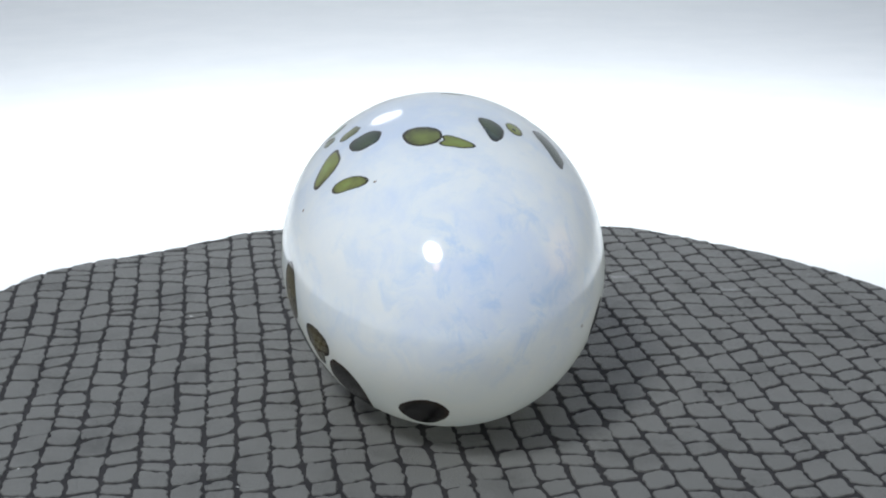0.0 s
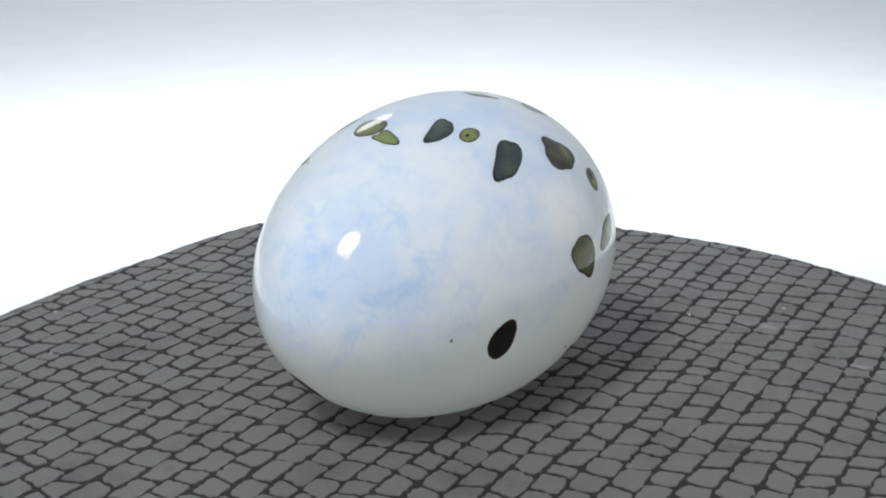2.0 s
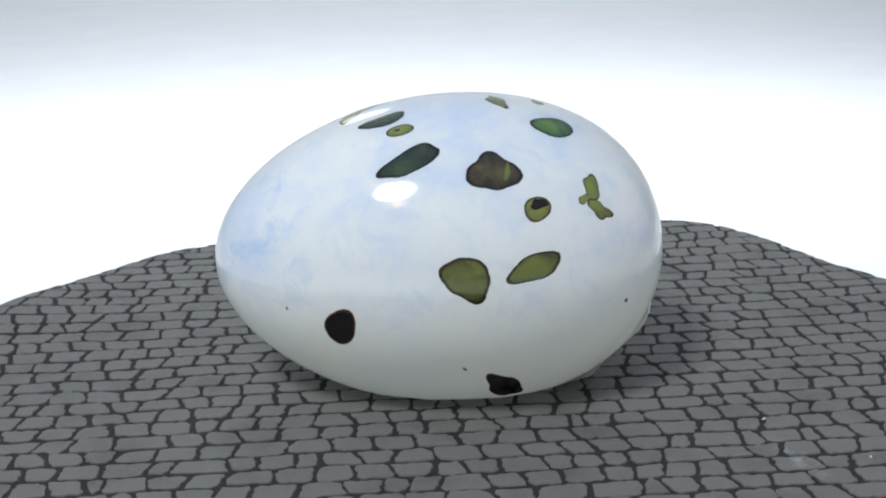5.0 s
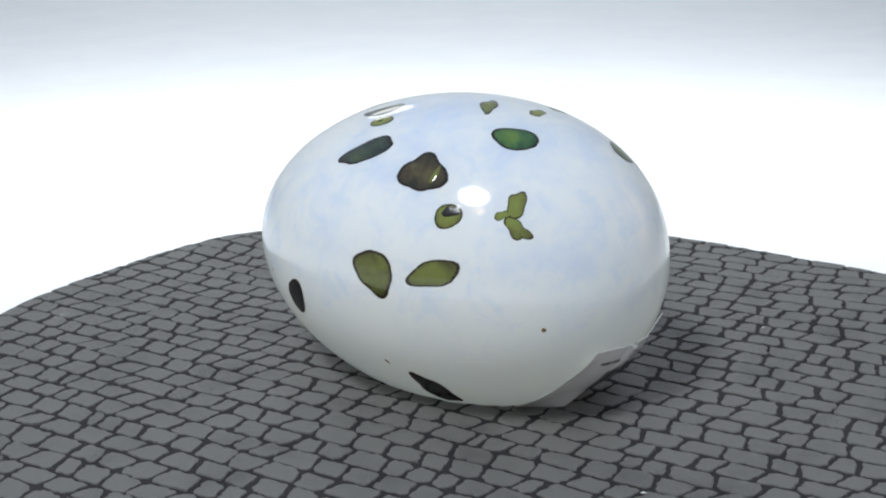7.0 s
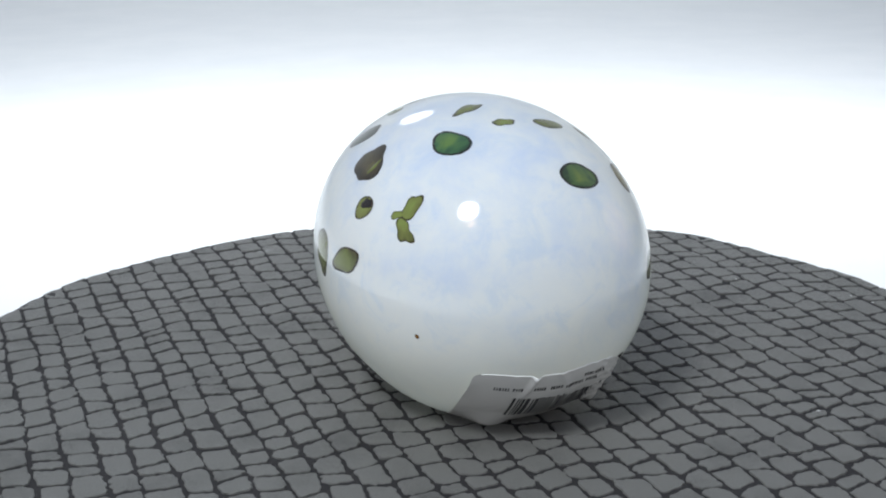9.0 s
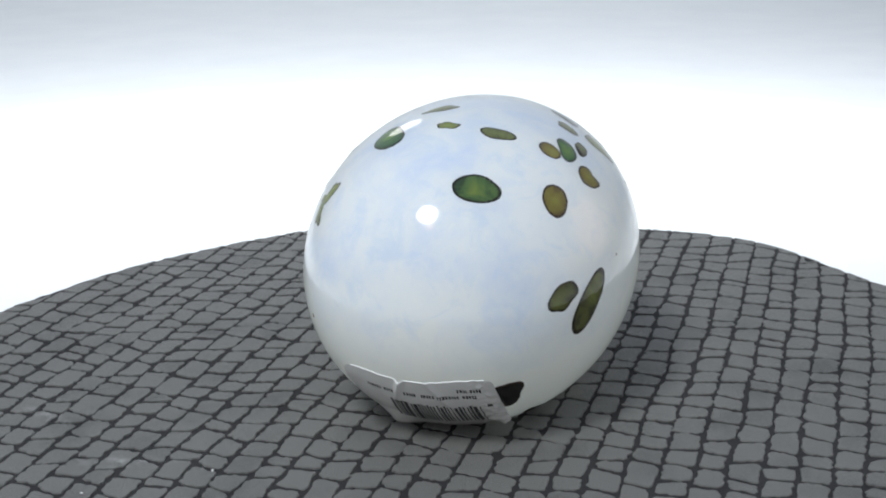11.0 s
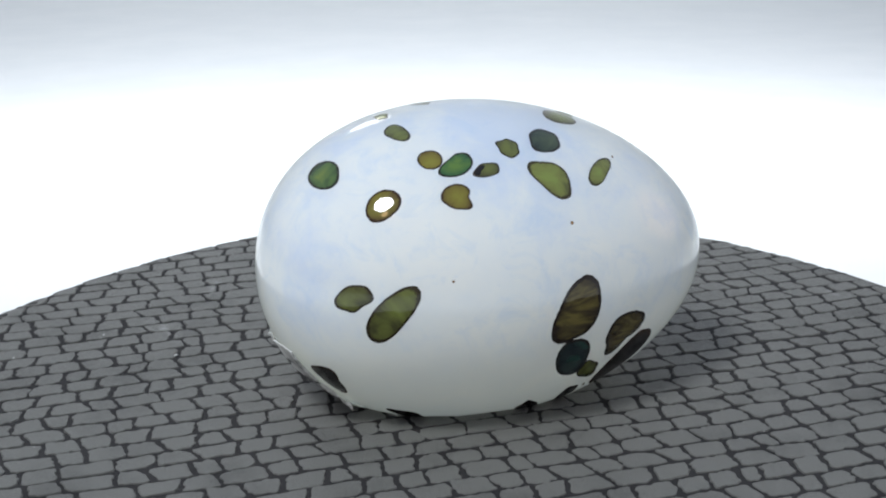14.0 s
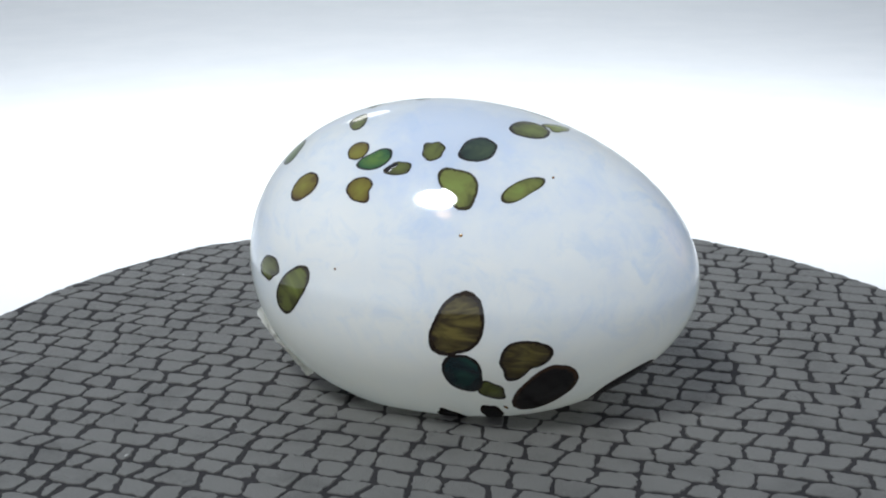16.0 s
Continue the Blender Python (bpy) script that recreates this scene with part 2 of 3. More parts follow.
def rim(a):
    """The cover's uneven radius at the angle a."""
    d = math.degrees(a) % 360
    r = 0.4185
    for mid, wide, more in ((2, 17, 0.036), (362, 17, 0.036), (107, 14, 0.011), (222, 11, 0.012), (331, 12, 0.016), (275, 7, 0.008), (76, 8, 0.010), (165, 9, 0.006), (52, 6, 0.005)):
        r += more * math.exp(-((d - mid) / wide) ** 2)
    return 0.4 * r


def on_cover(x, y, lift):
    """The place on the draped cover of the flat point (x, y): the edge rolls down over the rim."""
    r = math.hypot(x, y)
    a = math.atan2(y, x)
    bend, flat = 0.012, rim(a) - 0.0015
    d = math.degrees(a) % 360
    wave = 0.0004 * math.sin(5 * a + 1.0)
    for mid, wide, up in ((358, 15, 0.0024), (-2, 15, 0.0024), (104, 13, 0.0024), (328, 10, 0.0014), (130, 13, 0.0010)):
        wave += up * math.exp(-((d - mid) / wide) ** 2)
    wave *= min(1, (r / 0.165) ** 5)
    if r <= flat:
        return Vector((x, y, lift + wave))
    t = min((r - flat) / bend, 1.45)
    rest = max(0.0, (r - flat) - 1.45 * bend)
    rr = flat + (bend + lift) * math.sin(t) + rest * math.cos(t)
    z = -bend + (bend + lift) * math.cos(t) - rest * math.sin(t) + wave
    return Vector((rr * math.cos(a), rr * math.sin(a), z))


turntable = new("turntable")
tagged(turntable, "round turntable covered with dark grey crocodile-embossed leather, slowly turning", "turntable")


def turntable_body():
    """The board and foot under the cover, and the dark sheet in which the scales sit."""
    verts, faces, n = [], [], 96
    outline = [(0.0, -0.004), (0.150, -0.004), (0.158, -0.008), (0.158, -0.022), (0.150, -0.026), (0.06, -0.026), (0.06, -0.075), (0.0, -0.075)]
    for r, z in outline:
        verts += [(r * math.cos(2 * math.pi * i / n), r * math.sin(2 * math.pi * i / n), z) for i in range(n)]
    for k in range(len(outline) - 1):
        faces += [(k * n + i, (k + 1) * n + i, (k + 1) * n + (i + 1) % n, k * n + (i + 1) % n) for i in range(n)]
    part("board", mesh_of("board", verts, faces, BOARD), turntable)
    n, verts, faces = 240, [], []
    steps = [0.0, 0.04, 0.08, 0.11, 0.13] + [0.14 + 0.0022 * i for i in range(32)]
    for below in (0.0, -0.0012):
        for r in steps:
            for i in range(n):
                a = 2 * math.pi * i / n
                lim = min(r, rim(a) + 0.020)
                verts.append(on_cover(lim * math.cos(a), lim * math.sin(a), below))
    m = len(steps) * n
    for k in range(len(steps) - 1):
        for i in range(n):
            j = (i + 1) % n
            faces.append((k * n + i, (k + 1) * n + i, (k + 1) * n + j, k * n + j))
    faces += [(m + a, m + d, m + c, m + b) for a, b, c, d in list(faces)]
    part("cover", mesh_of("cover", verts, faces, GROUT), turntable, "dark leather ground between the scales")


turntable_body()


def wander(k, s, seed):
    return noise.noise(Vector((s * 60.0, k * 3.71, seed)))


def leather_scales():
    """Rows of uneven four-sided scales, each with a rounded outline and a soft raised top."""
    rng = random.Random(7)
    pitch, reach = 0.0086, 0.205
    rows = int(reach / pitch) + 1
    near, rest_v, rest_f = [], [], []
    cells = []

    def row_line(k, s):
        return k * pitch + 0.0011 * wander(k, s * 0.6, 3.0) + 0.0016 * noise.noise(Vector((s * 9, k * pitch * 9, 8.0)))

    for k in range(-rows, rows):
        s = -reach + rng.uniform(0, 0.011)
        lean = 0.0
        while s < reach:
            wide = max(0.0062, rng.gauss(0.0104, 0.0019))
            if rng.random() < 0.10:
                wide *= 0.66
            nxt = rng.uniform(-0.0013, 0.0013)
            cells.append((k, s, s + wide, lean, nxt))
            s, lean = s + wide, nxt
    cs, sn = math.cos(ROW_TURN), math.sin(ROW_TURN)
    for k, s0, s1, l0, l1 in cells:
        mid_s, mid_r = (s0 + s1) / 2, (k + 0.5) * pitch
        x, y = cs * mid_s - sn * mid_r, sn * mid_s + cs * mid_r
        if math.hypot(x, y) > rim(math.atan2(y, x)) + 0.005:
            continue
        gap_a, gap_b = rng.uniform(0.0003, 0.0008), rng.uniform(0.0003, 0.0008)
        gap_lo, gap_hi = rng.uniform(0.00015, 0.00075), rng.uniform(0.00015, 0.00075)
        slope = rng.uniform(-0.0005, 0.0005)
        seed = rng.uniform(0, 500)
        corner = [rng.uniform(0.0008, 0.0025) for _ in range(4)]
        ring = []
        for e in range(4):
            for q in range(8):
                u = q / 8
                u, v = ((u, 0.0), (1.0, u), (1 - u, 1.0), (0.0, 1 - u))[e]
                ps = (1 - u) * (s0 + gap_a + l0 * (2 * v - 1)) + u * (s1 - gap_b + l1 * (2 * v - 1))
                lo, hi = row_line(k, ps) + gap_lo + slope * (u - 0.5), row_line(k + 1, ps) - gap_hi + slope * (u - 0.5)
                ring.append([ps, (1 - v) * lo + v * hi, u, v])
        wide, tall_side = s1 - s0 - gap_a - gap_b, pitch - gap_lo - gap_hi
        ms, mr = sum(p[0] for p in ring) / 32, sum(p[1] for p in ring) / 32
        outline = []
        for ps, pr, u, v in ring:
            c = corner[(2 if u > 0.5 else 3) if v > 0.5 else (1 if u > 0.5 else 0)]
            du, dv = max(0.0, c - min(u, 1 - u) * wide), max(0.0, c - min(v, 1 - v) * tall_side)
            cut = math.hypot(du, dv)
            if cut > c:
                ps += math.copysign(du * (1 - c / cut), 0.5 - u)
                pr += math.copysign(dv * (1 - c / cut), 0.5 - v)
            jag = 0.00075 * noise.noise(Vector((ps * 800, pr * 800, seed))) + 0.00050 * noise.noise(Vector((ps * 330, pr * 330, seed)))
            d = math.hypot(ps - ms, pr - mr)
            outline.append((ps + (ps - ms) / d * jag, pr + (pr - mr) / d * jag))
        tall, n = rng.uniform(0.00028, 0.00050), len(outline)
        tip_s, tip_r = rng.uniform(-0.018, 0.018), rng.uniform(-0.018, 0.018)
        verts = []
        for inset, lift in ((0.0, -0.0003), (0.00013, tall * 0.75), (0.00048, tall)):
            for ps, pr in outline:
                d = math.hypot(ps - ms, pr - mr)
                k_in = 1 - inset / d
                us, ur = (ps - ms) * k_in, (pr - mr) * k_in
                up = lift + (us * tip_s + ur * tip_r if lift > 0 else 0.0)
                verts.append(on_cover(cs * (ms + us) - sn * (mr + ur), sn * (ms + us) + cs * (mr + ur), up))
        faces = [(r * n + i, r * n + (i + 1) % n, (r + 1) * n + (i + 1) % n, (r + 1) * n + i) for r in (0, 1) for i in range(n)] + [tuple(range(2 * n, 3 * n))]
        near.append((math.hypot(x, y), verts, faces))
    near.sort(key=lambda c: abs(c[0] - 0.098))
    for _, verts, faces in near[:300]:
        part("scale", mesh_of("scale", verts, faces, SCALE, False), turntable)
    for _, verts, faces in near[300:]:
        base = len(rest_v)
        rest_v += verts
        rest_f += [tuple(i + base for i in f) for f in faces]
    rest = part("leather_field", mesh_of("leather_field", rest_v, rest_f, SCALE, False), turntable, "embossed grey leather scales near the middle and the rim")
    tagged(rest, kind="stuff")


# ---- the glass egg ----
LONG, ROUND, FLAT = 0.06720, 0.04721, 0.9851
MIDDLE = Vector((0.0, 0.0, 0.03905))
TILT = Matrix.Rotation(radians(-0.75), 4, "Y")


def girth(c):
    return ROUND * math.sqrt(max(0.0, 1 - c * c)) * (1 + 0.0996 * c + 0.0215 * c * c + 0.0505 * c ** 3)


def outside(p):
    c = max(-1.0, min(1.0, p.x / LONG))
    return math.hypot(p.y, p.z / FLAT) - girth(c) + max(0.0, abs(p.x) - LONG)


def to_skin(p, lift=0.0):
    """The point of the egg's skin on the ray from its middle through p, raised by lift."""
    lo, hi = 0.0, 3.0
    for _ in range(34):
        m = (lo + hi) / 2
        lo, hi = (m, hi) if outside(p * m) < 0 else (lo, m)
    s = p * lo
    return s + s.normalized() * lift


def settle(p, floor=0.0007):
    """From the egg's own axes to its place on the ground flat base."""
    v = TILT @ p + MIDDLE
    v.z = max(v.z, floor)
    return v


def skin_axes(x, w):
    w = radians(w)
    g = girth(x / LONG)
    c = Vector((x, g * math.cos(w), FLAT * g * math.sin(w)))
    e = 1e-5
    n = Vector([outside(c + Vector([e if i == k else 0 for i in range(3)])) - outside(c - Vector([e if i == k else 0 for i in range(3)])) for k in range(3)]).normalized()
    e1 = (Vector((1, 0, 0)) - n * n.x).normalized()
    return c, e1, n.cross(e1)


egg = new("glass_egg")
tagged(egg, "glossy milky white glass egg with dark green and olive chips", "glass egg")


def egg_body():
    nu, nw, verts, faces = 96, 128, [], []
    for i in range(nu + 1):
        c = math.cos(math.pi * (0.0008 + 0.9984 * i / nu))
        for j in range(nw):
            w = 2 * math.pi * j / nw
            g = girth(c)
            verts.append(settle(Vector((LONG * c, g * math.cos(w), FLAT * g * math.sin(w)))))
    for i in range(nu):
        for j in range(nw):
            k = (j + 1) % nw
            faces.append((i * nw + j, (i + 1) * nw + j, (i + 1) * nw + k, i * nw + k))
    faces += [tuple(range(nw)), tuple(reversed(range(nu * nw, nu * nw + nw)))]
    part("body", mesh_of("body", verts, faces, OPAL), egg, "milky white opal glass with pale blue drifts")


def chip(colour, x, w, length, width, turn, c3=0.0, s3=0.0, c2=0.05, c4=0.0, s4=0.0, c5=0.0, s5=0.0, c6=0.0, s6=0.0, lift=0.10, rough=0.02, name="glass_chip"):
    """A flat chip of coloured glass fused into the egg at x mm along its axis and w degrees round it; half length and half width in mm."""
    c, e1, e2 = skin_axes(x / 1000, w)
    cs, sn = math.cos(radians(turn)), math.sin(radians(turn))
    n, rings = 96, (0.0, 0.35, 0.62, 0.82, 0.92, 1.0)
    seed = x * 0.37 + w
    verts, faces, edge = [], [], []
    for f in rings[1:]:
        for i in range(n):
            a = 2 * math.pi * i / n
            r = 1 + c2 * math.cos(2 * a) + c3 * math.cos(3 * a) + s3 * math.sin(3 * a) + c4 * math.cos(4 * a) + s4 * math.sin(4 * a)
            r += c5 * math.cos(5 * a) + s5 * math.sin(5 * a) + c6 * math.cos(6 * a) + s6 * math.sin(6 * a)
            r += rough * 1.1 * noise.noise(Vector((9 * math.cos(a), 9 * math.sin(a), seed)))
            r += 0.09 / length * noise.noise(Vector((4.5 * length * math.cos(a), 4.5 * length * math.sin(a), seed + 5)))
            r += rough * 1.2 * noise.noise(Vector((2.2 * math.cos(a), 2.2 * math.sin(a), seed)))
            u, v = f * r * length / 1000 * math.cos(a), f * r * width / 1000 * math.sin(a)
            verts.append(settle(to_skin(c + e1 * (cs * u - sn * v) + e2 * (sn * u + cs * v), lift / 1000 * (1 - f * f) + 0.00002), 0.0003))
            edge.append(f)
    for k in range(len(rings) - 2):
        faces += [(k * n + i, (k + 1) * n + i, (k + 1) * n + (i + 1) % n, k * n + (i + 1) % n) for i in range(n)]
    verts.append(settle(to_skin(c, lift / 1000), 0.0003))
    edge.append(0.0)
    faces += [(len(verts) - 1, i, (i + 1) % n) for i in range(n)]
    me = mesh_of(name, verts, faces, GLASS[colour])
    me.attributes.new("outline", "FLOAT", "POINT").data.foreach_set("value", edge)
    words = {"lime": "lime green", "dark": "blackish green", "rust": "rusty brown", "olive": "olive green", "green": "deep green", "moss": "moss green"}.get(colour, colour)
    return part(name, me, egg, words + (" speck in the glass" if name == "speck" else " glass chip with a dark outline"))


egg_body()
chip("brown", -13.2, -4.2, 9.91, 7.06, 62, -0.01, -0.06, 0.05, 0.01, -0.02)
chip("teal", -13.4, -24.0, 7.17, 5.70, 101, 0.04, 0.01, 0.04, -0.01, 0.03)
chip("olive", -19.9, -34.1, 4.58, 3.37, 116, 0.05, 0.04, 0.03, 0.06, -0.04, c5=0.00, s5=0.04, c6=-0.00, s6=-0.00)
chip("brown", -29.5, -18.5, 7.45, 5.80, -148, 0.02, -0.15, 0.05, -0.06, 0.01, c5=0.03, s5=0.02, c6=-0.02, s6=-0.02)
chip("black", -33.0, -39.7, 12.3, 7.5, 46, 0.02, 0.02, 0.03, -0.02, 0.02)
chip("black", -16.7, -53.6, 7.52, 3.24, 85, 0.07, -0.02, 0.10, -0.02, 0.03, c5=0.01, s5=0.03, c6=-0.02, s6=0.04)
chip("black", -5.1, -55.2, 6.98, 3.45, 105, 0.02, -0.03, 0.04, 0.03, -0.10, c5=-0.02, s5=-0.02, c6=0.04, s6=-0.02)
chip("black", 28.8, -58.7, 6.69, 3.55, 150, 0.05, -0.11, 0.08, 0.04, 0.06, c5=-0.01, s5=0.00, c6=-0.03, s6=0.00)
chip("olive", 47.1, 5.3, 5.40, 3.62, -161, 0.01, -0.01, 0.05, 0.02, -0.03, c5=-0.04, s5=-0.01, c6=-0.02, s6=0.01)
chip("olive", 37.9, -0.8, 9.36, 4.75, 50, -0.03, 0.02, 0.09, -0.01, -0.00)
chip("amber", 37.6, 40.4, 5.10, 4.24, -150, -0.01, -0.03, 0.03, -0.01, -0.00)
chip("moss", 49.9, 66.6, 6.29, 4.63, 111, 0.01, -0.02, 0.04, 0.01, -0.01)
chip("olive", 29.1, 72.4, 4.86, 3.00, 109, 0.04, 0.04, 0.06, -0.01, -0.02)
chip("amber", 23.2, 54.6, 3.48, 3.33, 130, 0.00, -0.01, 0.01, 0.01, 0.00)
chip("green", 16.7, 50.6, 5.05, 3.43, -151, -0.05, 0.06, 0.06, -0.01, -0.02)
chip("olive", 9.0, 47.5, 3.73, 2.38, -166, -0.04, -0.02, 0.06, 0.01, 0.03, c5=-0.03, s5=0.02, c6=-0.00, s6=0.00)
chip("amber", 18.5, 38.8, 4.19, 3.70, 138, 0.05, -0.08, -0.00, 0.04, -0.03, c5=0.04, s5=0.00, c6=0.02, s6=-0.00)
chip("olive", 1.1, 56.3, 3.54, 3.21, 97, 0.05, -0.01, 0.02, -0.04, -0.01, c5=-0.00, s5=0.02, c6=0.02, s6=-0.04)
chip("dark", -10.5, 60.4, 5.35, 4.55, 49, 0.03, -0.01, 0.02, 0.02, -0.01, c5=0.01, s5=-0.00, c6=-0.00, s6=-0.02)
chip("lime", -9.0, 43.7, 6.75, 4.85, 134, -0.02, -0.11, 0.04, 0.01, 0.01)
chip("lime", -25.0, 48.2, 6.30, 2.73, 48, -0.04, 0.04, 0.10, -0.01, -0.02)
chip("olive", -20.2, 80.0, 5.81, 5.02, -137, -0.03, -0.00, 0.02, 0.02, 0.00)
chip("lime", -25.3, 91.5, 4.48, 2.93, 65, -0.14, -0.03, 0.08, -0.07, 0.00, c5=-0.05, s5=-0.03, c6=-0.00, s6=0.00)
chip("dark", -15.5, 105.9, 6.46, 3.36, -170, 0.06, -0.11, 0.07, -0.02, -0.02, c5=-0.00, s5=-0.01, c6=-0.02, s6=-0.02)
chip("lime", -10.9, 114.7, 3.85, 2.67, -174, 0.00, 0.01, 0.05, 0.00, -0.01)
chip("dark", -8.7, 130.2, 8.65, 4.27, -156, 0.08, -0.03, 0.08, -0.01, -0.06, c5=0.01, s5=-0.01, c6=0.01, s6=-0.02)
chip("umber", 13.9, 136.9, 7.25, 6.00, 178, -0.04, 0.10, 0.04, 0.06, 0.03, c5=0.00, s5=-0.01, c6=-0.02, s6=-0.03)
chip("olive", 17.7, 97.8, 4.99, 2.48, 113, -0.10, -0.08, 0.01, 0.07, -0.02, c5=0.01, s5=-0.05, c6=0.01, s6=0.02)
chip("green", 32.7, 112.3, 6.42, 4.87, -164, 0.02, -0.05, 0.04, 0.00, -0.02)
chip("lime", 30.2, 90.4, 3.18, 2.10, 90, 0.04, -0.01, 0.06, -0.03, 0.03, c5=-0.03, s5=0.07, c6=0.00, s6=-0.01)
chip("lime", 41.5, 140.2, 3.93, 2.67, 90, -0.01, -0.06, 0.06, -0.03, -0.07, c5=0.03, s5=-0.01, c6=0.02, s6=-0.00, lift=0.05)
chip("lime", 43.3, 149.4, 4.04, 2.32, 153, 0.03, -0.14, 0.08, 0.01, 0.12, c5=0.01, s5=-0.01, c6=-0.03, s6=-0.03, lift=0.05)
chip("lime", 38.9, 145.7, 2.14, 1.23, -146, -0.08, 0.06, 0.08, -0.05, -0.05, c5=0.04, s5=0.04, c6=0.02, s6=-0.02, lift=0.05)
chip("lime", 25.3, 150.3, 4.01, 3.46, -150, -0.03, 0.03, 0.02, -0.01, 0.01)
chip("black", 25.6, 148.8, 2.87, 1.82, -161, -0.02, 0.08, 0.06, -0.01, 0.01, c5=0.05, s5=-0.00, c6=-0.02, s6=-0.03, lift=0.2)
chip("olive", 5.1, 173.3, 7.1, 5.9, 145, 0.03, 0.10, 0.03, -0.02, -0.01, c5=0.02, s5=0.01, c6=-0.02, s6=0.02)
chip("olive", 23.9, 170.6, 7.48, 3.85, -161, 0.04, 0.02, 0.08, 0.03, 0.05)
chip("black", -29.8, -166.2, 6.01, 4.63, 71, 0.04, -0.04, 0.03, 0.01, -0.00)
chip("black", 16.1, -136.5, 8.54, 4.70, 114, 0.06, 0.01, 0.05, 0.02, 0.07, c5=0.05, s5=0.01, c6=-0.02, s6=0.02)
chip("black", -50.0, -66.9, 10.51, 6.74, -175, -0.02, -0.06, 0.05, 0.01, 0.03)
chip("black", 51.5, -46.6, 5.88, 4.37, 146, 0.15, -0.05, 0.06, -0.03, 0.02, c5=0.00, s5=0.01, c6=0.02, s6=-0.03)
chip("black", 11.0, 47.6, 2.21, 1.10, -136, 0.08, -0.04, 0.11, -0.04, -0.07, c5=-0.01, s5=0.02, c6=-0.01, s6=0.00, lift=0.2)
chip("black", -11.7, 114.5, 1.07, 0.71, -172, -0.01, 0.01, 0.04, 0.01, 0.02, c5=0.07, s5=0.05, c6=-0.01, s6=-0.00, lift=0.2)
chip("olive", 17.6, 137.0, 3.4, 1.0, 80, 0.07, 0.07, 0.01, 0.01, 0.01, c5=0.02, s5=-0.01, c6=-0.01, s6=0.03, lift=0.2)
chip("rust", -12.4, 27.1, 0.51, 0.49, 48, -0.00, 0.00, -0.00, 0.00, -0.00, name="speck")
chip("rust", 22.0, 10.8, 0.38, 0.36, -159, 0.00, -0.00, 0.00, -0.00, 0.00, name="speck")
chip("rust", 51.0, -167.1, 0.69, 0.63, 125, -0.00, -0.00, 0.00, 0.00, 0.00, name="speck")
chip("rust", -21.5, -47.8, 1.38, 0.50, 99, 0.00, 0.00, 0.00, -0.00, 0.00, name="speck")
chip("rust", -31.3, 57.5, 0.53, 0.31, 71, -0.00, 0.00, 0.00, 0.00, -0.00, name="speck")
chip("rust", -44.7, -169.9, 0.47, 0.37, 98, 0.00, -0.00, 0.00, -0.00, 0.00, name="speck")
chip("rust", 4.3, -150.7, 0.92, 0.39, 135, -0.00, -0.00, 0.00, 0.00, 0.00, name="speck")


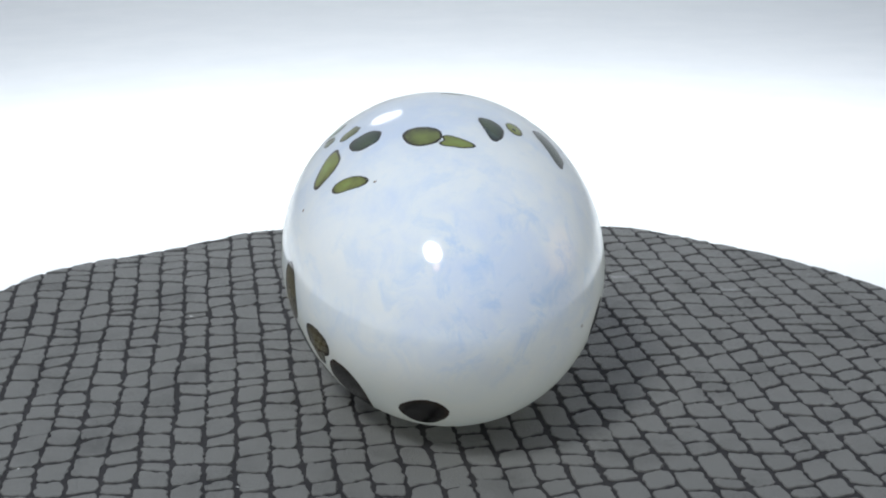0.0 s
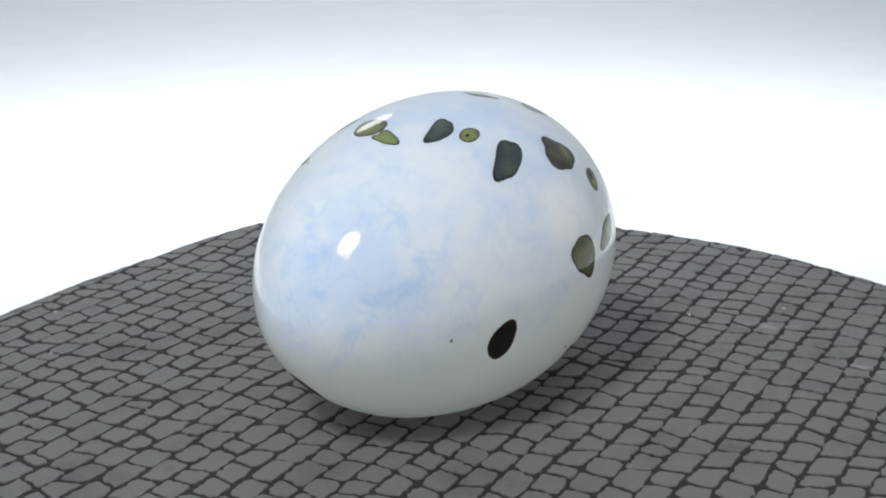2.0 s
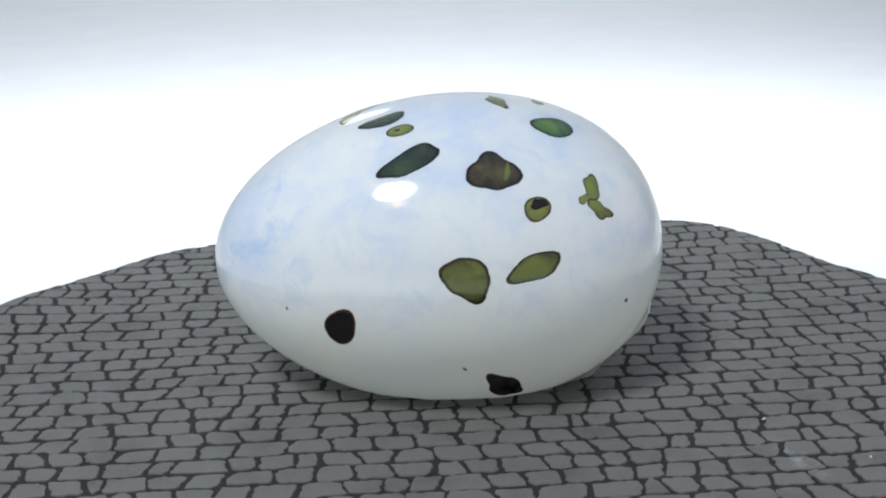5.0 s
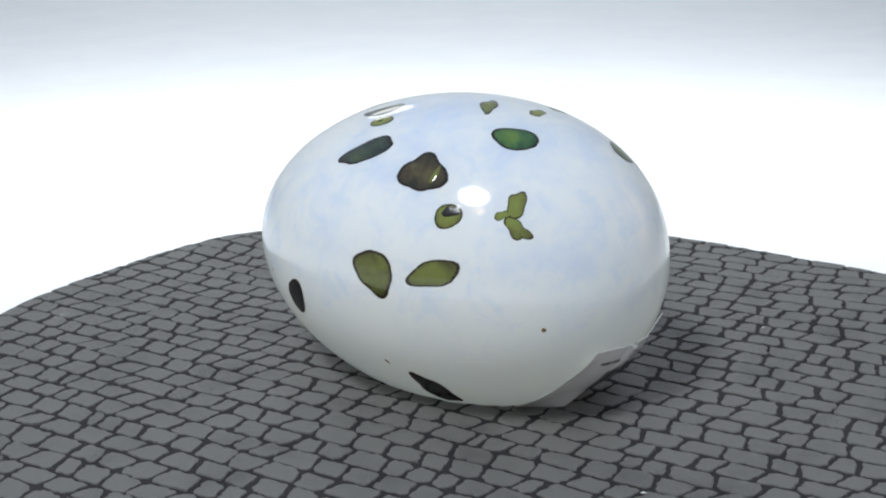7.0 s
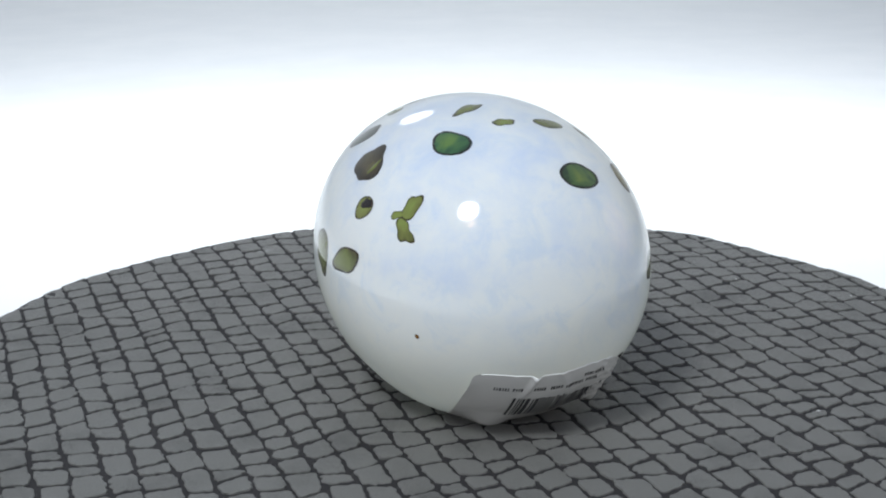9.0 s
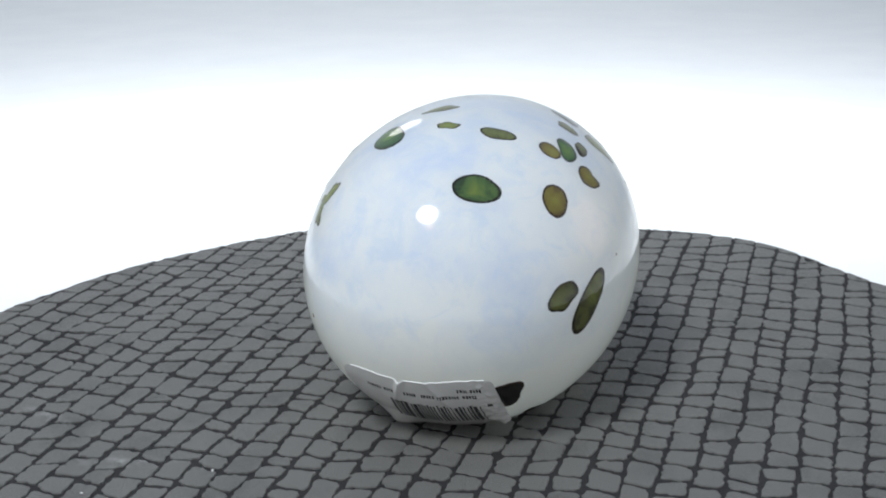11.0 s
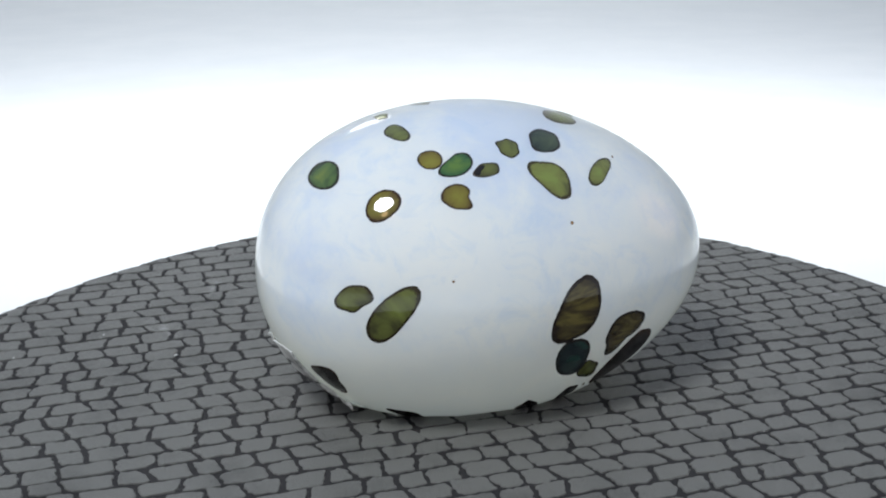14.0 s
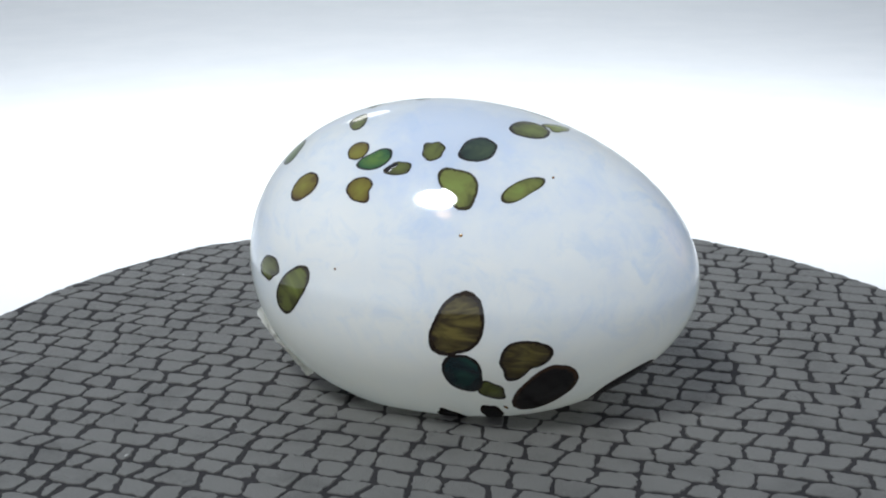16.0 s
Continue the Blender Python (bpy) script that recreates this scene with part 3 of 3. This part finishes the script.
def price_sticker():
    """A wrinkled barcode sticker that wraps round the blunt end and under the egg, with one peeling corner."""
    c, e1, e2 = skin_axes(0.05309, -90.0)
    nx, ny = 60, 44
    left, right, low, high = -23.2, 23.6, -21.0, 19.6

    def place(b, a, lift):
        """b mm across and a mm up the sticker."""
        fold = 1.15 * math.exp(-((b + 5.4 - 0.25 * (a - 12)) / 0.9) ** 2) * max(0.0, min(1.0, (a - 5) / 8))
        fold += 0.5 * math.exp(-((b - 11 + 0.4 * a) / 1.0) ** 2) * max(0.0, min(1.0, a / 8))
        fold += 0.16 * abs(noise.noise(Vector((b * 0.22, a * 0.22, 4.0)))) + 0.12 * abs(noise.noise(Vector((b * 0.6, a * 0.5, 9.0)))) * max(0.0, min(1.0, b / 12))
        fold += 2.4 * math.exp(-((b + 11.0) / 5.0) ** 2) * max(0.0, min(1.0, (-a - 3.0) / 8))
        fold += 1.3 * max(0.0, (-b - 14) / 9) ** 2 * max(0.0, min(1.0, (a - 4) / 10))
        fold += 1.9 * max(0.0, 1 - math.hypot(b - 22.5, a + 8.0) / 6.5) ** 1.5 + 0.9 * max(0.0, (b - 18) / 4.6) ** 2 * max(0.0, a / 18)
        far = max(0.0, min(1.0, (b - 13) / 8))
        fold += far * (0.6 + 1.6 * abs(noise.noise(Vector((b * 0.45, a * 0.45, 17.0)))))
        p = c + e1 * (a / 1000) - e2 * (b / 1000)
        return settle(to_skin(p, 0.00018 + fold / 1000 + lift), 0.0002)

    verts, faces = [], []
    for j in range(ny + 1):
        for i in range(nx + 1):
            u, v = -1 + 2 * i / nx, -1 + 2 * j / ny
            au, av = max(0, abs(u) - 0.90), max(0, abs(v) - 0.89)
            k = math.hypot(au / 0.10, av / 0.11)
            if k > 1:
                u = math.copysign(0.90 + au / k, u)
                v = math.copysign(0.89 + av / k, v)
            b = left + (right - left) * (u + 1) / 2
            foot = low + 12.5 * max(0.0, min(1.0, (b - 8) / 10)) + 1.2 * noise.noise(Vector((b * 0.5, 0.0, 1.0))) * max(0.0, min(1.0, (b - 5) / 5))
            head = high - 1.2 * math.exp(-(b / 12) ** 2) - 0.7 * max(0.0, noise.noise(Vector((b * 0.35, 3.0, 1.0))))
            verts.append(place(b, foot + (head - foot) * (v + 1) / 2, 0.0))
    for j in range(ny):
        for i in range(nx):
            k = j * (nx + 1) + i
            faces.append((k, k + nx + 1, k + nx + 2, k + 1))
    sticker = part("price_sticker", mesh_of("price_sticker", verts, faces, PAPER), egg, "wrinkled grey-white paper barcode sticker")

    def bar(name, b0, b1, a0, a1):
        n = 10
        vs = [place(b0 + (b1 - b0) * (i % 2), a0 + (a1 - a0) * (i // 2) / n, 0.00010) for i in range(2 * n + 2)]
        fs = [(2 * i, 2 * i + 2, 2 * i + 3, 2 * i + 1) for i in range(n)]
        part(name, mesh_of(name, vs, fs, INK), sticker)

    lip_v, lip_f = [], []
    for i in range(nx + 1):
        b = left + 2.4 + (right - left - 4.8) * i / nx
        head = high - 1.2 * math.exp(-(b / 12) ** 2) - 0.7 * max(0.0, noise.noise(Vector((b * 0.35, 3.0, 1.0))))
        wide = 0.38 + 0.5 * max(0.0, noise.noise(Vector((b * 0.5, 7.0, 2.0)))) + 1.2 * math.exp(-((b + 4.2) / 0.9) ** 2)
        lip_v += [place(b, head - wide, 0.00012), place(b, head - wide * 0.4, 0.00034), place(b, head + 0.08, 0.00006)]
    for i in range(nx):
        lip_f += [(3 * i + j, 3 * i + j + 1, 3 * i + j + 4, 3 * i + j + 3) for j in (0, 1)]
    part("torn_edge", mesh_of("torn_edge", lip_v, lip_f, TORN), sticker, "curled white paper edge")

    rng = random.Random(5)
    b = -8.6
    while b < 17.5:
        w = rng.choice((0.35, 0.45, 0.75, 1.15))
        drop = -0.09 * (b + 10)
        bar("barcode_bar", b, b + w, drop - 4.0, drop + 7.4 + rng.uniform(-0.5, 0.5))
        b += w + rng.choice((0.35, 0.35, 0.7))
    for a, spans in ((11.4, ((-15.4, -10.5), (-9.8, -6.6), (-3.6, 0.4), (1.4, 5.0), (6.0, 12.0), (13.0, 17.0))), (14.6, ((12.0, 15.0), (15.8, 19.0))), (-6.6, ((18.6, 20.2),))):
        for b0, b1 in spans:
            k = b0
            while k < b1 - 0.3:
                w = rng.uniform(0.32, 0.62)
                bar("text_bar", k, min(k + w, b1), a - 0.75 - 0.05 * k, a + 0.75 - 0.05 * k)
                k += w + rng.uniform(0.22, 0.42)
    bar("text_bar", 19.2, 20.6, 4.6, 6.2)


price_sticker()
leather_scales()


LINT = material("pale_lint", (0.7, 0.7, 0.68), 0.8, 0.2)


def lint_flecks():
    """Pale dust caught on the leather."""
    rng = random.Random(21)
    for _ in range(10):
        a, r, size = rng.uniform(0, 6.283), rng.uniform(0.075, 0.160), rng.uniform(0.00018, 0.00045)
        x, y, t, long = r * math.cos(a), r * math.sin(a), rng.uniform(0, 3.14), rng.uniform(1.0, 2.6)
        verts = []
        for i in range(6):
            q = math.pi * i / 3
            u, v = size * long * math.cos(q), size * math.sin(q)
            verts.append(on_cover(x + u * math.cos(t) - v * math.sin(t), y + u * math.sin(t) + v * math.cos(t), 0.0004))
        verts += [on_cover(x, y, 0.0004 + size), on_cover(x, y, 0.00035)]
        faces = [(i, (i + 1) % 6, 6) for i in range(6)] + [((i + 1) % 6, i, 7) for i in range(6)]
        part("lint_fleck", mesh_of("lint_fleck", verts, faces, LINT), turntable, "pale dust fleck")


lint_flecks()


# ---- the turn ----
def motions():
    seat = pose(0.00073, 0.00780, 0, 0, 0, -52.22)
    times = [0.5 * i for i in range(33)]
    turn = [(t, pose(0, 0, 0, 0, -0.2, 0) @ pose(0, 0, 0, 0, 0, 149.14 - 18.633 * t)) for t in times]
    walk(turntable, turn)
    walk(egg, [(t, m @ seat) for t, m in turn])


motions()
